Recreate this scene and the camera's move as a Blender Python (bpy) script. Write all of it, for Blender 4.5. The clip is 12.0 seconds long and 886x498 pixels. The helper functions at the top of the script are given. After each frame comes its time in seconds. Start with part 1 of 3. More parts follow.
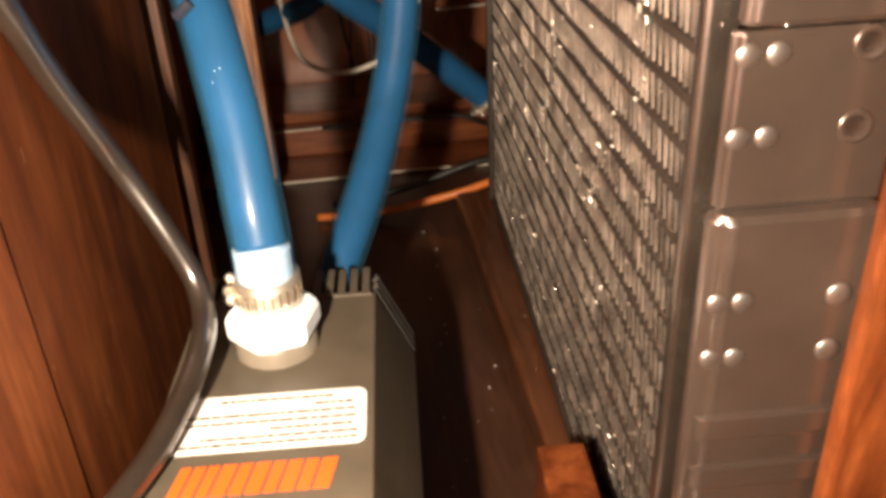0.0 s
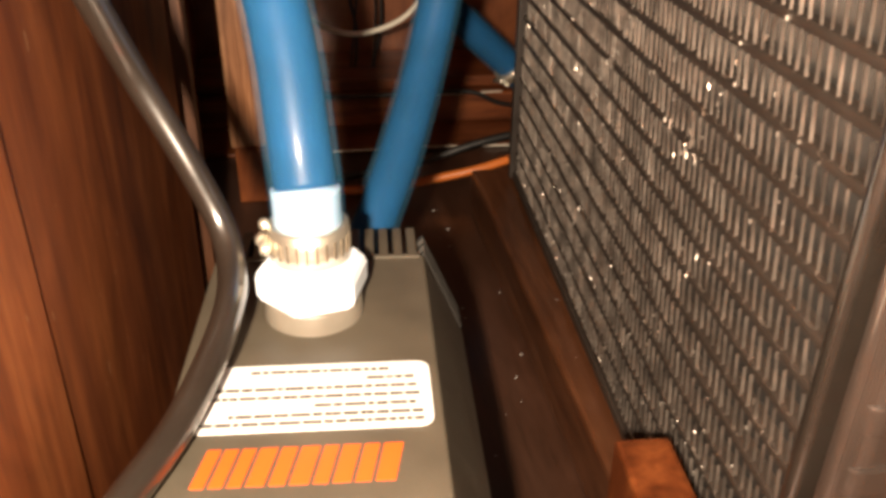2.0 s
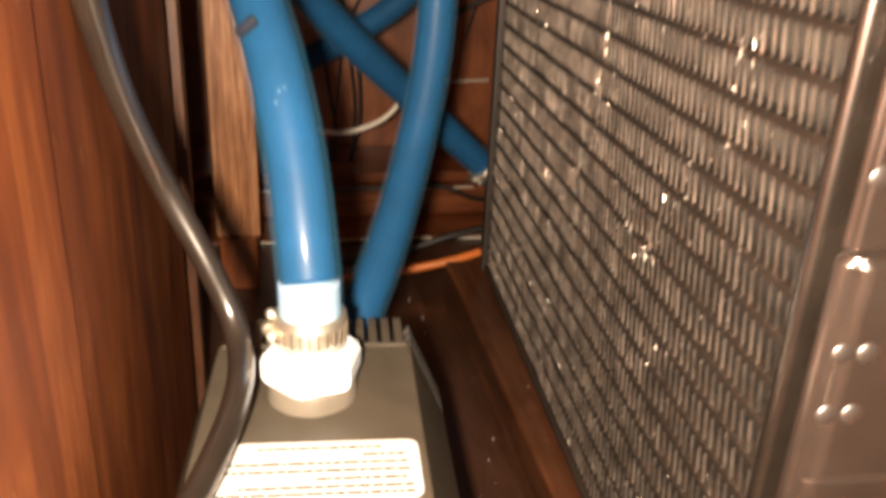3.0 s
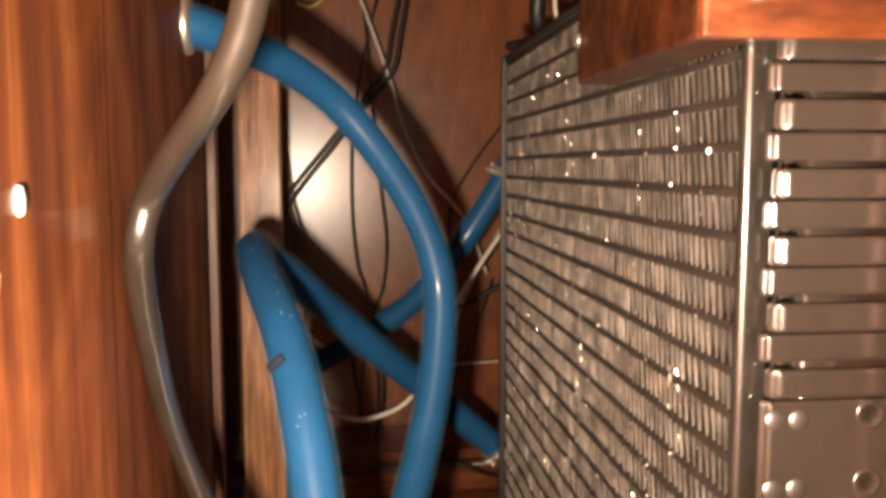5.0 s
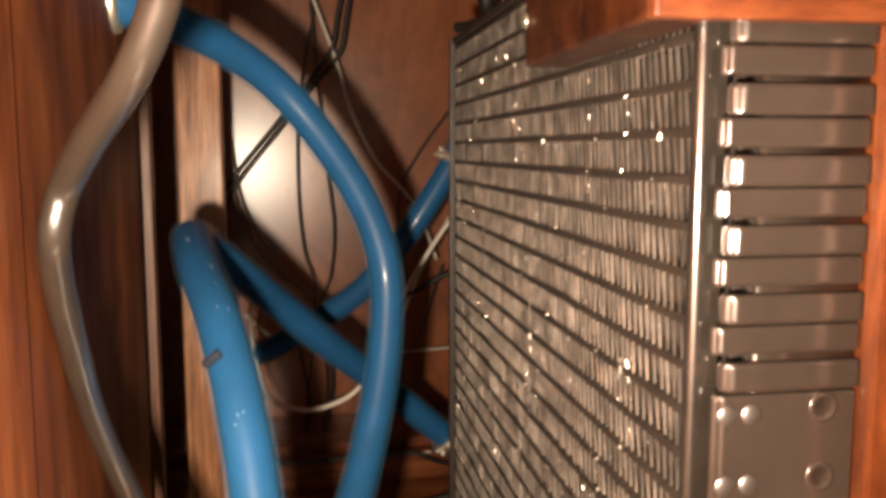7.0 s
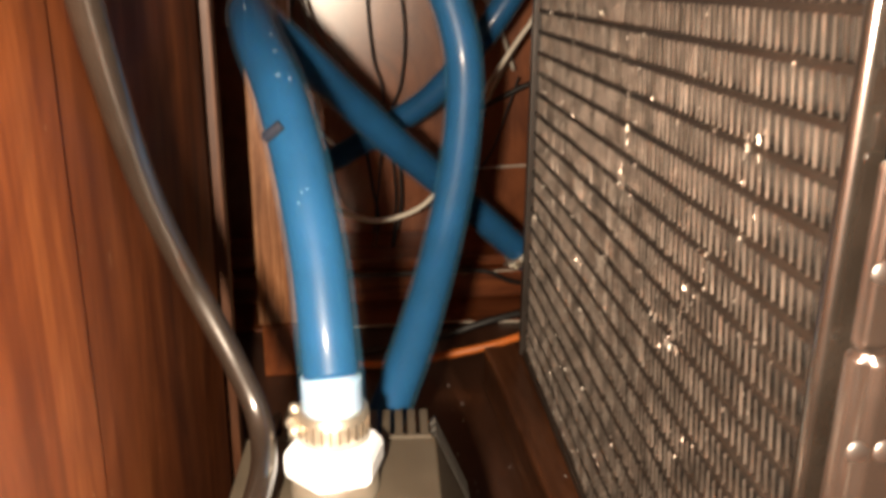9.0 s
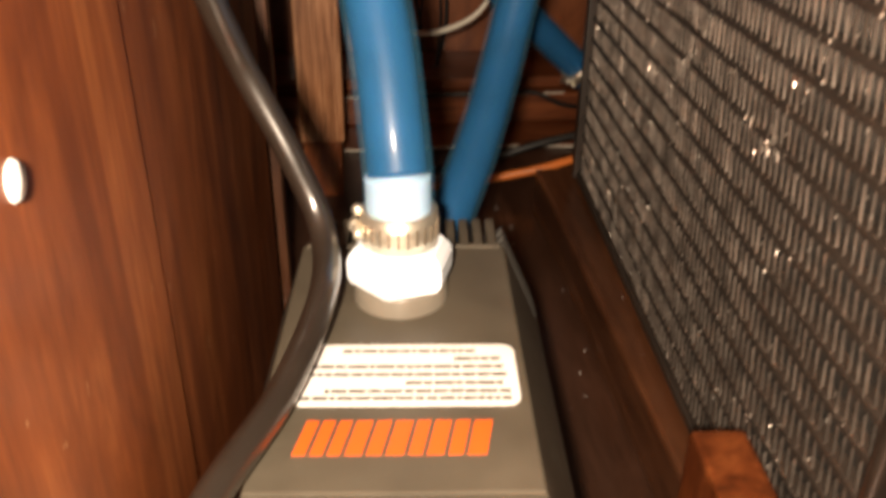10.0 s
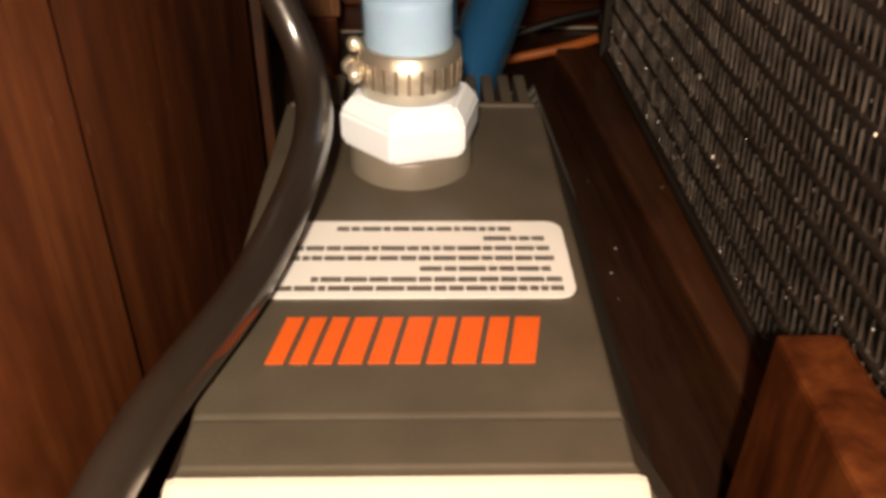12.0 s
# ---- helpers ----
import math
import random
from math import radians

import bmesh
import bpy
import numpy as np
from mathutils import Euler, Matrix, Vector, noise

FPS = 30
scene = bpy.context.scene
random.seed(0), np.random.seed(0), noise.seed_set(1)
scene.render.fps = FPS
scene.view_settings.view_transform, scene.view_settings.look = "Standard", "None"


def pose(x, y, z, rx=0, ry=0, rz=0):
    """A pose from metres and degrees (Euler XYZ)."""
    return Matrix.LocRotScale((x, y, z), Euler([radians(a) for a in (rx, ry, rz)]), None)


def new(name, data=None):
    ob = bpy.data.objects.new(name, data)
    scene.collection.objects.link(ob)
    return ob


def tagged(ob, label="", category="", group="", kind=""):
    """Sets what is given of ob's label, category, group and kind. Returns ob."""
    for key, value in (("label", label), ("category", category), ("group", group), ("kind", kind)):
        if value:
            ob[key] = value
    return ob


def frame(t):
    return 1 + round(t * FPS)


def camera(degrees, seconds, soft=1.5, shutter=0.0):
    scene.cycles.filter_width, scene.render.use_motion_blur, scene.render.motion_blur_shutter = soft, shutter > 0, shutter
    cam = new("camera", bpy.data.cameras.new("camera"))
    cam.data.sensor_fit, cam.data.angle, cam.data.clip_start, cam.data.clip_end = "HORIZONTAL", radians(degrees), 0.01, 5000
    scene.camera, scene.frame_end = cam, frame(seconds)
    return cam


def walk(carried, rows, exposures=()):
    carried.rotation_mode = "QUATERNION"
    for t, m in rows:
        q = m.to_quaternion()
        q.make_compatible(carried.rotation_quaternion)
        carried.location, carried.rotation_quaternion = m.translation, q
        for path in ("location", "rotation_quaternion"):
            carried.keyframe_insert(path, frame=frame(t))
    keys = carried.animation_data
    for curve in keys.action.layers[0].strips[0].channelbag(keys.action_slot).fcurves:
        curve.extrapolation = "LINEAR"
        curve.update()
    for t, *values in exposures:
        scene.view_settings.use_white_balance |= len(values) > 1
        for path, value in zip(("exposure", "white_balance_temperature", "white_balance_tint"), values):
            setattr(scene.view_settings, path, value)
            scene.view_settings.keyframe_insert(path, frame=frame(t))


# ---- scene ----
cam = camera(55.4, 12.0, soft=3.8, shutter=0.6)
METRES, EYE, TILT, LEAN, TURN = 0.33, 0.28, -29.0, 2.5, -3.8
ROWS = [
    (0.0, 0.0, 0.0, 0.0, 0.0, 0.0, -0.0),
    (0.5, -0.0259, 0.0594, -0.0157, -0.82, 2.48, -0.45),
    (1.0, -0.0562, 0.1495, -0.034, -4.76, 0.82, -1.46),
    (1.5, -0.0415, 0.1118, -0.0162, -4.63, 0.65, 0.39),
    (2.0, -0.0811, 0.1206, -0.039, -2.42, 0.16, -2.47),
    (2.5, -0.0677, 0.1261, -0.0342, -4.55, 2.44, -2.3),
    (3.0, -0.1035, 0.0469, -0.038, -4.86, 6.13, -3.09),
    (3.5, -0.0733, -0.043, -0.0165, -0.7, 11.57, -0.89),
    (5.5, -0.0785, -0.1083, -0.0208, -2.83, 24.63, -1.89),
    (6.0, -0.0774, -0.1115, -0.017, -3.8, 24.76, -0.87),
    (6.5, -0.0726, -0.1041, -0.0099, -5.29, 24.16, 0.24),
    (8.5, -0.0673, 0.0153, -0.019, -2.08, 14.01, -2.08),
    (9.0, -0.0777, 0.0308, -0.0262, -1.21, 11.28, -2.85),
    (9.5, -0.0885, 0.062, -0.0413, -0.89, 6.73, -4.36),
    (10.0, -0.1108, 0.1006, -0.0524, 0.65, 0.22, -3.93),
    (10.5, -0.1158, 0.141, -0.0638, 1.07, -3.42, -4.12),
    (11.0, -0.1178, 0.1647, -0.0698, 0.87, -4.75, -4.46),
    (11.5, -0.1221, 0.2119, -0.0794, 0.76, -5.27, -4.25),
    (12.0, -0.1242, 0.2461, -0.0887, 0.58, -5.7, -4.12),
]

EXPOSURES = [(0.0, 0.25), (3.0, 0.3), (3.5, 0.32), (5.5, 0.12), (6.5, 0.12), (8.5, 0.2), (9.5, 0.2), (10.0, -0.2), (10.5, -0.85), (12.0, -1.2)]
walk(cam, [(t, pose(0, 0, EYE, TILT, LEAN, TURN) @ pose(METRES * x, METRES * y, METRES * z, 90 + pitch, roll, yaw)) for t, x, y, z, yaw, pitch, roll in ROWS], EXPOSURES)

# ---- light: one small torch held at the open front, and the dim room behind it ----
world = bpy.data.worlds.new("room_light")
world.use_nodes = True
world.node_tree.nodes["Background"].inputs[0].default_value = (1.0, 0.72, 0.48, 1)
world.node_tree.nodes["Background"].inputs[1].default_value = 0.11
scene.world = world
torch_data = bpy.data.lights.new("torch", "POINT")
torch_data.energy, torch_data.shadow_soft_size, torch_data.color = 9.0, 0.005, (1.0, 0.80, 0.60)
torch = new("torch", torch_data)
torch.location = (-0.050, -0.008, 0.268)


# ---- materials ----
def nodes_of(name):
    mat = bpy.data.materials.new(name)
    mat.use_nodes = True
    tree = mat.node_tree
    return mat, tree, tree.nodes["Principled BSDF"]


def add(tree, kind, **values):
    node = tree.nodes.new(kind)
    for key, value in values.items():
        if key in node.inputs:
            node.inputs[key].default_value = value
    return node


def ramp(tree, source, stops):
    node = tree.nodes.new("ShaderNodeValToRGB")
    while len(node.color_ramp.elements) < len(stops):
        node.color_ramp.elements.new(0.5)
    for element, (at, colour) in zip(node.color_ramp.elements, stops):
        element.position, element.color = at, (*colour, 1)
    tree.links.new(source, node.inputs[0])
    return node


def coords(tree, scale=(1, 1, 1)):
    place = tree.nodes.new("ShaderNodeTexCoord")
    mapping = tree.nodes.new("ShaderNodeMapping")
    mapping.inputs["Scale"].default_value = scale
    tree.links.new(place.outputs["Object"], mapping.inputs[0])
    return mapping.outputs[0]


def bump(tree, bsdf, height, strength, distance):
    node = tree.nodes.new("ShaderNodeBump")
    node.inputs["Strength"].default_value, node.inputs["Distance"].default_value = strength, distance
    tree.links.new(height, node.inputs["Height"])
    tree.links.new(node.outputs[0], bsdf.inputs["Normal"])


def wood(name, dark, mid, light, rough=0.35, coat=0.3, grain=(60, 60, 2.2), coat_rough=0.2, specular=0.5, flecks=0.0, figure=0.36, coat_ior=1.5):
    mat, tree, bsdf = nodes_of(name)
    bsdf.inputs["Specular IOR Level"].default_value = specular
    bsdf.inputs["Coat IOR"].default_value = coat_ior
    place = coords(tree, grain)
    broad = add(tree, "ShaderNodeTexNoise", Scale=1.0, Detail=5.0, Roughness=0.62, Distortion=2.4)
    fine = add(tree, "ShaderNodeTexNoise", Scale=7.0, Detail=5.0, Roughness=0.7)
    tree.links.new(place, broad.inputs["Vector"])
    tree.links.new(place, fine.inputs["Vector"])
    both = tree.nodes.new("ShaderNodeMix")
    both.data_type = "FLOAT"
    both.inputs[0].default_value = figure
    tree.links.new(broad.outputs[0], both.inputs[2])
    tree.links.new(fine.outputs[0], both.inputs[3])
    tone = ramp(tree, both.outputs[0], [(0.38, dark), (0.5, mid), (0.63, light)])
    stain = add(tree, "ShaderNodeTexNoise", Scale=1.0, Detail=4.0, Roughness=0.65, Distortion=0.8)
    tree.links.new(coords(tree, tuple(10 + g * 0.3 for g in grain)), stain.inputs["Vector"])
    patch = ramp(tree, stain.outputs[0], [(0.32, (0.55, 0.53, 0.51)), (0.49, (0.92, 0.92, 0.92)), (0.68, (1.2, 1.25, 1.32))])
    stained = tree.nodes.new("ShaderNodeMix")
    stained.data_type, stained.blend_type = "RGBA", "MULTIPLY"
    stained.inputs[0].default_value = 1.0
    tree.links.new(tone.outputs[0], stained.inputs[6])
    tree.links.new(patch.outputs[0], stained.inputs[7])
    colour = stained.outputs[2]
    if flecks:
        chips = add(tree, "ShaderNodeTexNoise", Scale=1.0, Detail=2.0)
        tree.links.new(coords(tree, (260, 260, 110)), chips.inputs["Vector"])
        spots = ramp(tree, chips.outputs[0], [(0.745, (0, 0, 0)), (0.77, (flecks, flecks, flecks))])
        worn = tree.nodes.new("ShaderNodeMix")
        worn.data_type = "RGBA"
        worn.inputs[7].default_value = (0.55, 0.33, 0.17, 1)
        tree.links.new(spots.outputs[0], worn.inputs[0])
        tree.links.new(colour, worn.inputs[6])
        tree.links.new(worn.outputs[2], bsdf.inputs["Base Color"])
    else:
        tree.links.new(colour, bsdf.inputs["Base Color"])
    wear = add(tree, "ShaderNodeTexNoise", Scale=14.0, Detail=3.0)
    tree.links.new(coords(tree), wear.inputs["Vector"])
    gloss = ramp(tree, wear.outputs[0], [(0.35, (rough * 0.8,) * 3), (0.7, (rough * 1.3,) * 3)])
    tree.links.new(gloss.outputs[0], bsdf.inputs["Roughness"])
    bsdf.inputs["Coat Weight"].default_value = coat
    bsdf.inputs["Coat Roughness"].default_value = coat_rough
    bump(tree, bsdf, fine.outputs[0], 0.12, 0.0006)
    return mat


def plain(name, colour, rough, metal=0.0, coat=0.0, spread=0.15, scale=60.0, relief=0.08, coat_rough=0.1, coat_ior=1.5):
    mat, tree, bsdf = nodes_of(name)
    place = coords(tree)
    cloud = add(tree, "ShaderNodeTexNoise", Scale=scale, Detail=5.0, Roughness=0.6)
    speck = add(tree, "ShaderNodeTexNoise", Scale=scale * 22, Detail=2.0)
    tree.links.new(place, cloud.inputs["Vector"])
    tree.links.new(place, speck.inputs["Vector"])
    low = tuple(c * (1 - spread) for c in colour)
    high = tuple(min(1, c * (1 + spread)) for c in colour)
    shade = ramp(tree, cloud.outputs[0], [(0.3, low), (0.7, high)])
    tree.links.new(shade.outputs[0], bsdf.inputs["Base Color"])
    gloss = ramp(tree, cloud.outputs[0], [(0.3, (rough * 0.85,) * 3), (0.7, (min(1, rough * 1.2),) * 3)])
    tree.links.new(gloss.outputs[0], bsdf.inputs["Roughness"])
    bsdf.inputs["Metallic"].default_value = metal
    bsdf.inputs["Coat IOR"].default_value = coat_ior
    bsdf.inputs["Coat Weight"].default_value = coat
    bsdf.inputs["Coat Roughness"].default_value = coat_rough
    bump(tree, bsdf, speck.outputs[0], relief, 0.0004)
    return mat


PANEL = wood("lacquered_panel", (0.130, 0.032, 0.0078), (0.205, 0.055, 0.0135), (0.33, 0.105, 0.029), 0.55, 0.06, (30, 30, 4.2), 0.2, 0.22, 0.8, 0.26)
# darker copy of the panel wood: shade on the rear plank put into colour
PLANK = wood("shaded_panel_wood", (0.115, 0.028, 0.007), (0.180, 0.048, 0.012), (0.27, 0.082, 0.022), 0.55, 0.06, (30, 30, 4.2), 0.2, 0.22, 0.3, 0.26)
EDGE = wood("worn_edge_wood", (0.05, 0.016, 0.006), (0.085, 0.031, 0.013), (0.14, 0.058, 0.026), 0.5, 0.1, (90, 90, 4))
BACK = wood("lacquered_back", (0.18, 0.050, 0.014), (0.25, 0.074, 0.021), (0.31, 0.10, 0.03), 0.6, 1.0, (14, 60, 3), 0.27, 0.2, coat_ior=1.75)
POST = wood("bare_wood", (0.13, 0.044, 0.015), (0.35, 0.145, 0.058), (0.58, 0.31, 0.16), 0.5, 0.1, (190, 190, 7))
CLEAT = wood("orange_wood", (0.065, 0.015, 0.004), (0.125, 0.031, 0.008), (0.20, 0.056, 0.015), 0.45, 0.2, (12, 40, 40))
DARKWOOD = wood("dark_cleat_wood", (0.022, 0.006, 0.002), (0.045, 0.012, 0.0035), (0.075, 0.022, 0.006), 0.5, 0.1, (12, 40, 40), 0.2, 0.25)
BLOCK = wood("red_brown_wood", (0.050, 0.012, 0.003), (0.100, 0.025, 0.006), (0.165, 0.047, 0.012), 0.5, 0.05, (40, 40, 8), 0.2, 0.22)
FLOOR = wood("dark_floor_wood", (0.036, 0.016, 0.009), (0.048, 0.021, 0.012), (0.064, 0.028, 0.016), 0.34, 0.3, (60, 4, 60))
LEDGE = wood("ledge_wood", (0.058, 0.020, 0.008), (0.078, 0.028, 0.011), (0.105, 0.040, 0.016), 0.4, 0.15, (70, 4, 70))
RAIL = wood("red_brown_rail", (0.09, 0.023, 0.006), (0.16, 0.043, 0.011), (0.24, 0.074, 0.021), 0.5, 0.3, (5, 60, 60), 0.28, 0.25)
GREY = plain("grey_plastic", (0.078, 0.065, 0.047), 0.42, relief=0.12)
# lightened copy of the pump grey: light under the nut put into colour
BOSS = plain("lit_grey_plastic", (0.17, 0.15, 0.12), 0.4)
GREY_DARK = plain("dark_grey_plastic", (0.05, 0.047, 0.042), 0.38, relief=0.1)
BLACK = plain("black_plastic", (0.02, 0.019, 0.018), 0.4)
TANK = plain("glossy_black_plastic", (0.035, 0.025, 0.020), 0.36, coat=1.0, spread=0.2, scale=30, relief=0.05, coat_rough=0.18, coat_ior=2.0)
STUD = plain("worn_shiny_plastic", (0.035, 0.025, 0.020), 0.4, coat=1.0, spread=0.2, scale=30, relief=0.02, coat_rough=0.40, coat_ior=3.0)
FIN = plain("dusty_aluminium", (0.51, 0.435, 0.375), 0.41, metal=0.95, spread=0.38, scale=90, relief=0.3)
GLINT = plain("bare_bright_metal", (0.75, 0.68, 0.60), 0.4, metal=1.0, spread=0.1)
TUBE = plain("black_tube", (0.030, 0.022, 0.017), 0.5)
HEADER = plain("black_enamel", (0.016, 0.012, 0.009), 0.4, coat=1.0, spread=0.3, coat_rough=0.17, coat_ior=2.2)
WHITE = plain("white_nylon", (0.83, 0.90, 0.99), 0.4, spread=0.03)
PAPER = plain("label_paper", (0.78, 0.77, 0.75), 0.5, spread=0.03, relief=0.02)
CREAM = plain("cream_plastic", (0.70, 0.62, 0.54), 0.42, spread=0.05)
INK = plain("label_ink", (0.11, 0.10, 0.09), 0.6)
ORANGE = plain("orange_print", (0.66, 0.105, 0.013), 0.45, spread=0.04)
STEEL = plain("zinc_steel", (0.80, 0.74, 0.62), 0.36, metal=0.88, spread=0.1)
SLOT = plain("dull_steel", (0.28, 0.23, 0.17), 0.45, metal=0.7)
CABLE = plain("grey_cable_rubber", (0.022, 0.016, 0.012), 0.38, coat=0.8, coat_rough=0.16, coat_ior=1.9)
BLACK_WIRE = plain("black_wire", (0.012, 0.011, 0.010), 0.5)
WHITE_WIRE = plain("white_wire", (0.62, 0.57, 0.48), 0.45)
BROWN_WIRE = plain("brown_wire", (0.16, 0.11, 0.07), 0.45)
YELLOW_WIRE = plain("yellow_wire", (0.62, 0.5, 0.12), 0.4)
ORANGE_WIRE = plain("orange_wire", (0.62, 0.17, 0.03), 0.4)
INKMARK = plain("pen_mark", (0.008, 0.012, 0.026), 0.85)


def hose_material(name, colour):
    mat, tree, bsdf = nodes_of(name)
    cloud = add(tree, "ShaderNodeTexNoise", Scale=70.0, Detail=4.0)
    tree.links.new(coords(tree), cloud.inputs["Vector"])
    shade = ramp(tree, cloud.outputs[0], [(0.3, tuple(c * 0.85 for c in colour)), (0.7, tuple(c * 1.12 for c in colour))])
    tree.links.new(shade.outputs[0], bsdf.inputs["Base Color"])
    bsdf.inputs["Roughness"].default_value = 0.45
    bsdf.inputs["Specular IOR Level"].default_value = 0.3
    bsdf.inputs["Subsurface Weight"].default_value = 0.3
    bsdf.inputs["Subsurface Radius"].default_value = (0.1, 0.4, 1.0)
    bsdf.inputs["Subsurface Scale"].default_value = 0.004
    return mat


HOSE = hose_material("blue_water", (0.006, 0.060, 0.180))
HOSE_PALE = hose_material("pale_hose_end", (0.42, 0.58, 0.78))


def clear_wall(name, colour, cover):
    """Soft clear plastic: mostly see-through, a little milky, glossy."""
    mat, tree, bsdf = nodes_of(name)
    bsdf.inputs["Base Color"].default_value = (*colour, 1)
    bsdf.inputs["Roughness"].default_value = 0.15
    bsdf.inputs["Alpha"].default_value = cover
    bsdf.inputs["Specular IOR Level"].default_value = 0.6
    haze = add(tree, "ShaderNodeTexNoise", Scale=120.0, Detail=4.0)
    tree.links.new(coords(tree), haze.inputs["Vector"])
    bump(tree, bsdf, haze.outputs[0], 0.05, 0.0006)
    return mat


HOSE_WALL = clear_wall("clear_hose_wall", (0.07, 0.27, 0.46), 0.13)


# ---- mesh helpers ----
def part(name, bm, material, parent=None, label="", smooth=False):
    mesh = bpy.data.meshes.new(name)
    bm.normal_update()
    bm.to_mesh(mesh)
    bm.free()
    mesh.materials.append(material)
    if smooth:
        for poly in mesh.polygons:
            poly.use_smooth = True
    ob = new(name, mesh)
    if parent:
        ob.parent = parent
    if label:
        tagged(ob, label)
    return ob


def empty(name, label, category, group="", kind=""):
    return tagged(new(name), label, category, group, kind)


def box(x0, x1, y0, y1, z0, z1, bevel=0.0, bm=None, segments=2):
    own = bmesh.new()
    made = bmesh.ops.create_cube(own, size=1.0)
    for v in made["verts"]:
        v.co = Vector((x0 + (v.co.x + 0.5) * (x1 - x0), y0 + (v.co.y + 0.5) * (y1 - y0), z0 + (v.co.z + 0.5) * (z1 - z0)))
    if bevel:
        bmesh.ops.bevel(own, geom=own.edges[:], offset=bevel, segments=segments, affect="EDGES", profile=0.6)
    return join(bm, own)


def join(bm, own):
    if bm is None:
        return own
    mesh = bpy.data.meshes.new("piece")
    own.to_mesh(mesh)
    own.free()
    bm.from_mesh(mesh)
    bpy.data.meshes.remove(mesh)
    return bm


def lathe(profile, at=(0, 0, 0), sides=32, turn=None, bm=None):
    """A turned form about z from (radius, height) pairs."""
    own = bmesh.new()
    rings = []
    for radius, height in profile:
        rings.append([own.verts.new((radius * math.cos(2 * math.pi * k / sides), radius * math.sin(2 * math.pi * k / sides), height)) for k in range(sides)])
    for a, b in zip(rings, rings[1:]):
        for k in range(sides):
            own.faces.new((a[k], a[(k + 1) % sides], b[(k + 1) % sides], b[k]))
    own.faces.new(list(reversed(rings[0])))
    own.faces.new(rings[-1])
    if turn is not None:
        own.transform(turn.to_4x4())
    own.transform(Matrix.Translation(at))
    return join(bm, own)


def smooth_path(points, steps=10):
    """Catmull-Rom through the points."""
    p = [Vector(q) for q in points]
    p = [2 * p[0] - p[1]] + p + [2 * p[-1] - p[-2]]
    out = []
    for i in range(1, len(p) - 2):
        for s in range(steps):
            t = s / steps
            out.append(0.5 * (2 * p[i] + (p[i + 1] - p[i - 1]) * t + (2 * p[i - 1] - 5 * p[i] + 4 * p[i + 1] - p[i + 2]) * t * t + (3 * p[i] - p[i - 1] - 3 * p[i + 1] + p[i + 2]) * t ** 3))
    out.append(p[-2])
    return out


def tube(points, radius, sides=16, steps=10, bm=None):
    """A round tube along the points."""
    path = smooth_path(points, steps)
    own = bmesh.new()
    rings, side = [], None
    for i, q in enumerate(path):
        ahead = (path[min(i + 1, len(path) - 1)] - path[max(i - 1, 0)]).normalized()
        if side is None:
            side = ahead.orthogonal().normalized()
        side = (side - ahead * side.dot(ahead)).normalized()
        up = ahead.cross(side)
        r = radius(i / (len(path) - 1)) if callable(radius) else radius
        rings.append([own.verts.new(q + side * (r * math.cos(2 * math.pi * k / sides)) + up * (r * math.sin(2 * math.pi * k / sides))) for k in range(sides)])
    for a, b in zip(rings, rings[1:]):
        for k in range(sides):
            own.faces.new((a[k], a[(k + 1) % sides], b[(k + 1) % sides], b[k]))
    own.faces.new(list(reversed(rings[0])))
    own.faces.new(rings[-1])
    return join(bm, own)


def prism(outline, axis, lo, hi, bevel=0.0):
    """Extrudes a 2D outline; axis 'y': outline is (x, z); 'z': (x, y); 'x': (y, z)."""
    own = bmesh.new()
    put = {"y": lambda a, b, c: (a, c, b), "z": lambda a, b, c: (a, b, c), "x": lambda a, b, c: (c, a, b)}[axis]
    first = [own.verts.new(put(a, b, lo)) for a, b in outline]
    last = [own.verts.new(put(a, b, hi)) for a, b in outline]
    n = len(outline)
    for k in range(n):
        own.faces.new((first[k], first[(k + 1) % n], last[(k + 1) % n], last[k]))
    own.faces.new(list(reversed(first)))
    own.faces.new(last)
    bmesh.ops.recalc_face_normals(own, faces=own.faces[:])
    if bevel:
        bmesh.ops.bevel(own, geom=own.edges[:], offset=bevel, segments=2, affect="EDGES", profile=0.6)
    return own


def rounded(x0, x1, y0, y1, r, steps=5):
    out = []
    for cx, cy, a in ((x1 - r, y1 - r, 0), (x0 + r, y1 - r, 90), (x0 + r, y0 + r, 180), (x1 - r, y0 + r, 270)):
        for k in range(steps + 1):
            g = radians(a + 90 * k / steps)
            out.append((cx + r * math.cos(g), cy + r * math.sin(g)))
    return out


# ---- the cabinet, turned a little against the radiator ----
CABINET_TURN = pose(0, 0, 0, 0, 0, 3.9)
FLOOR_Z, LEDGE_Z = 0.03, 0.056


def setting(name, bm, material, label, category, turn=True):
    ob = part(name, bm, material, None, label)
    if turn:
        ob.matrix_basis = CABINET_TURN
    return tagged(ob, category=category, kind="structure")


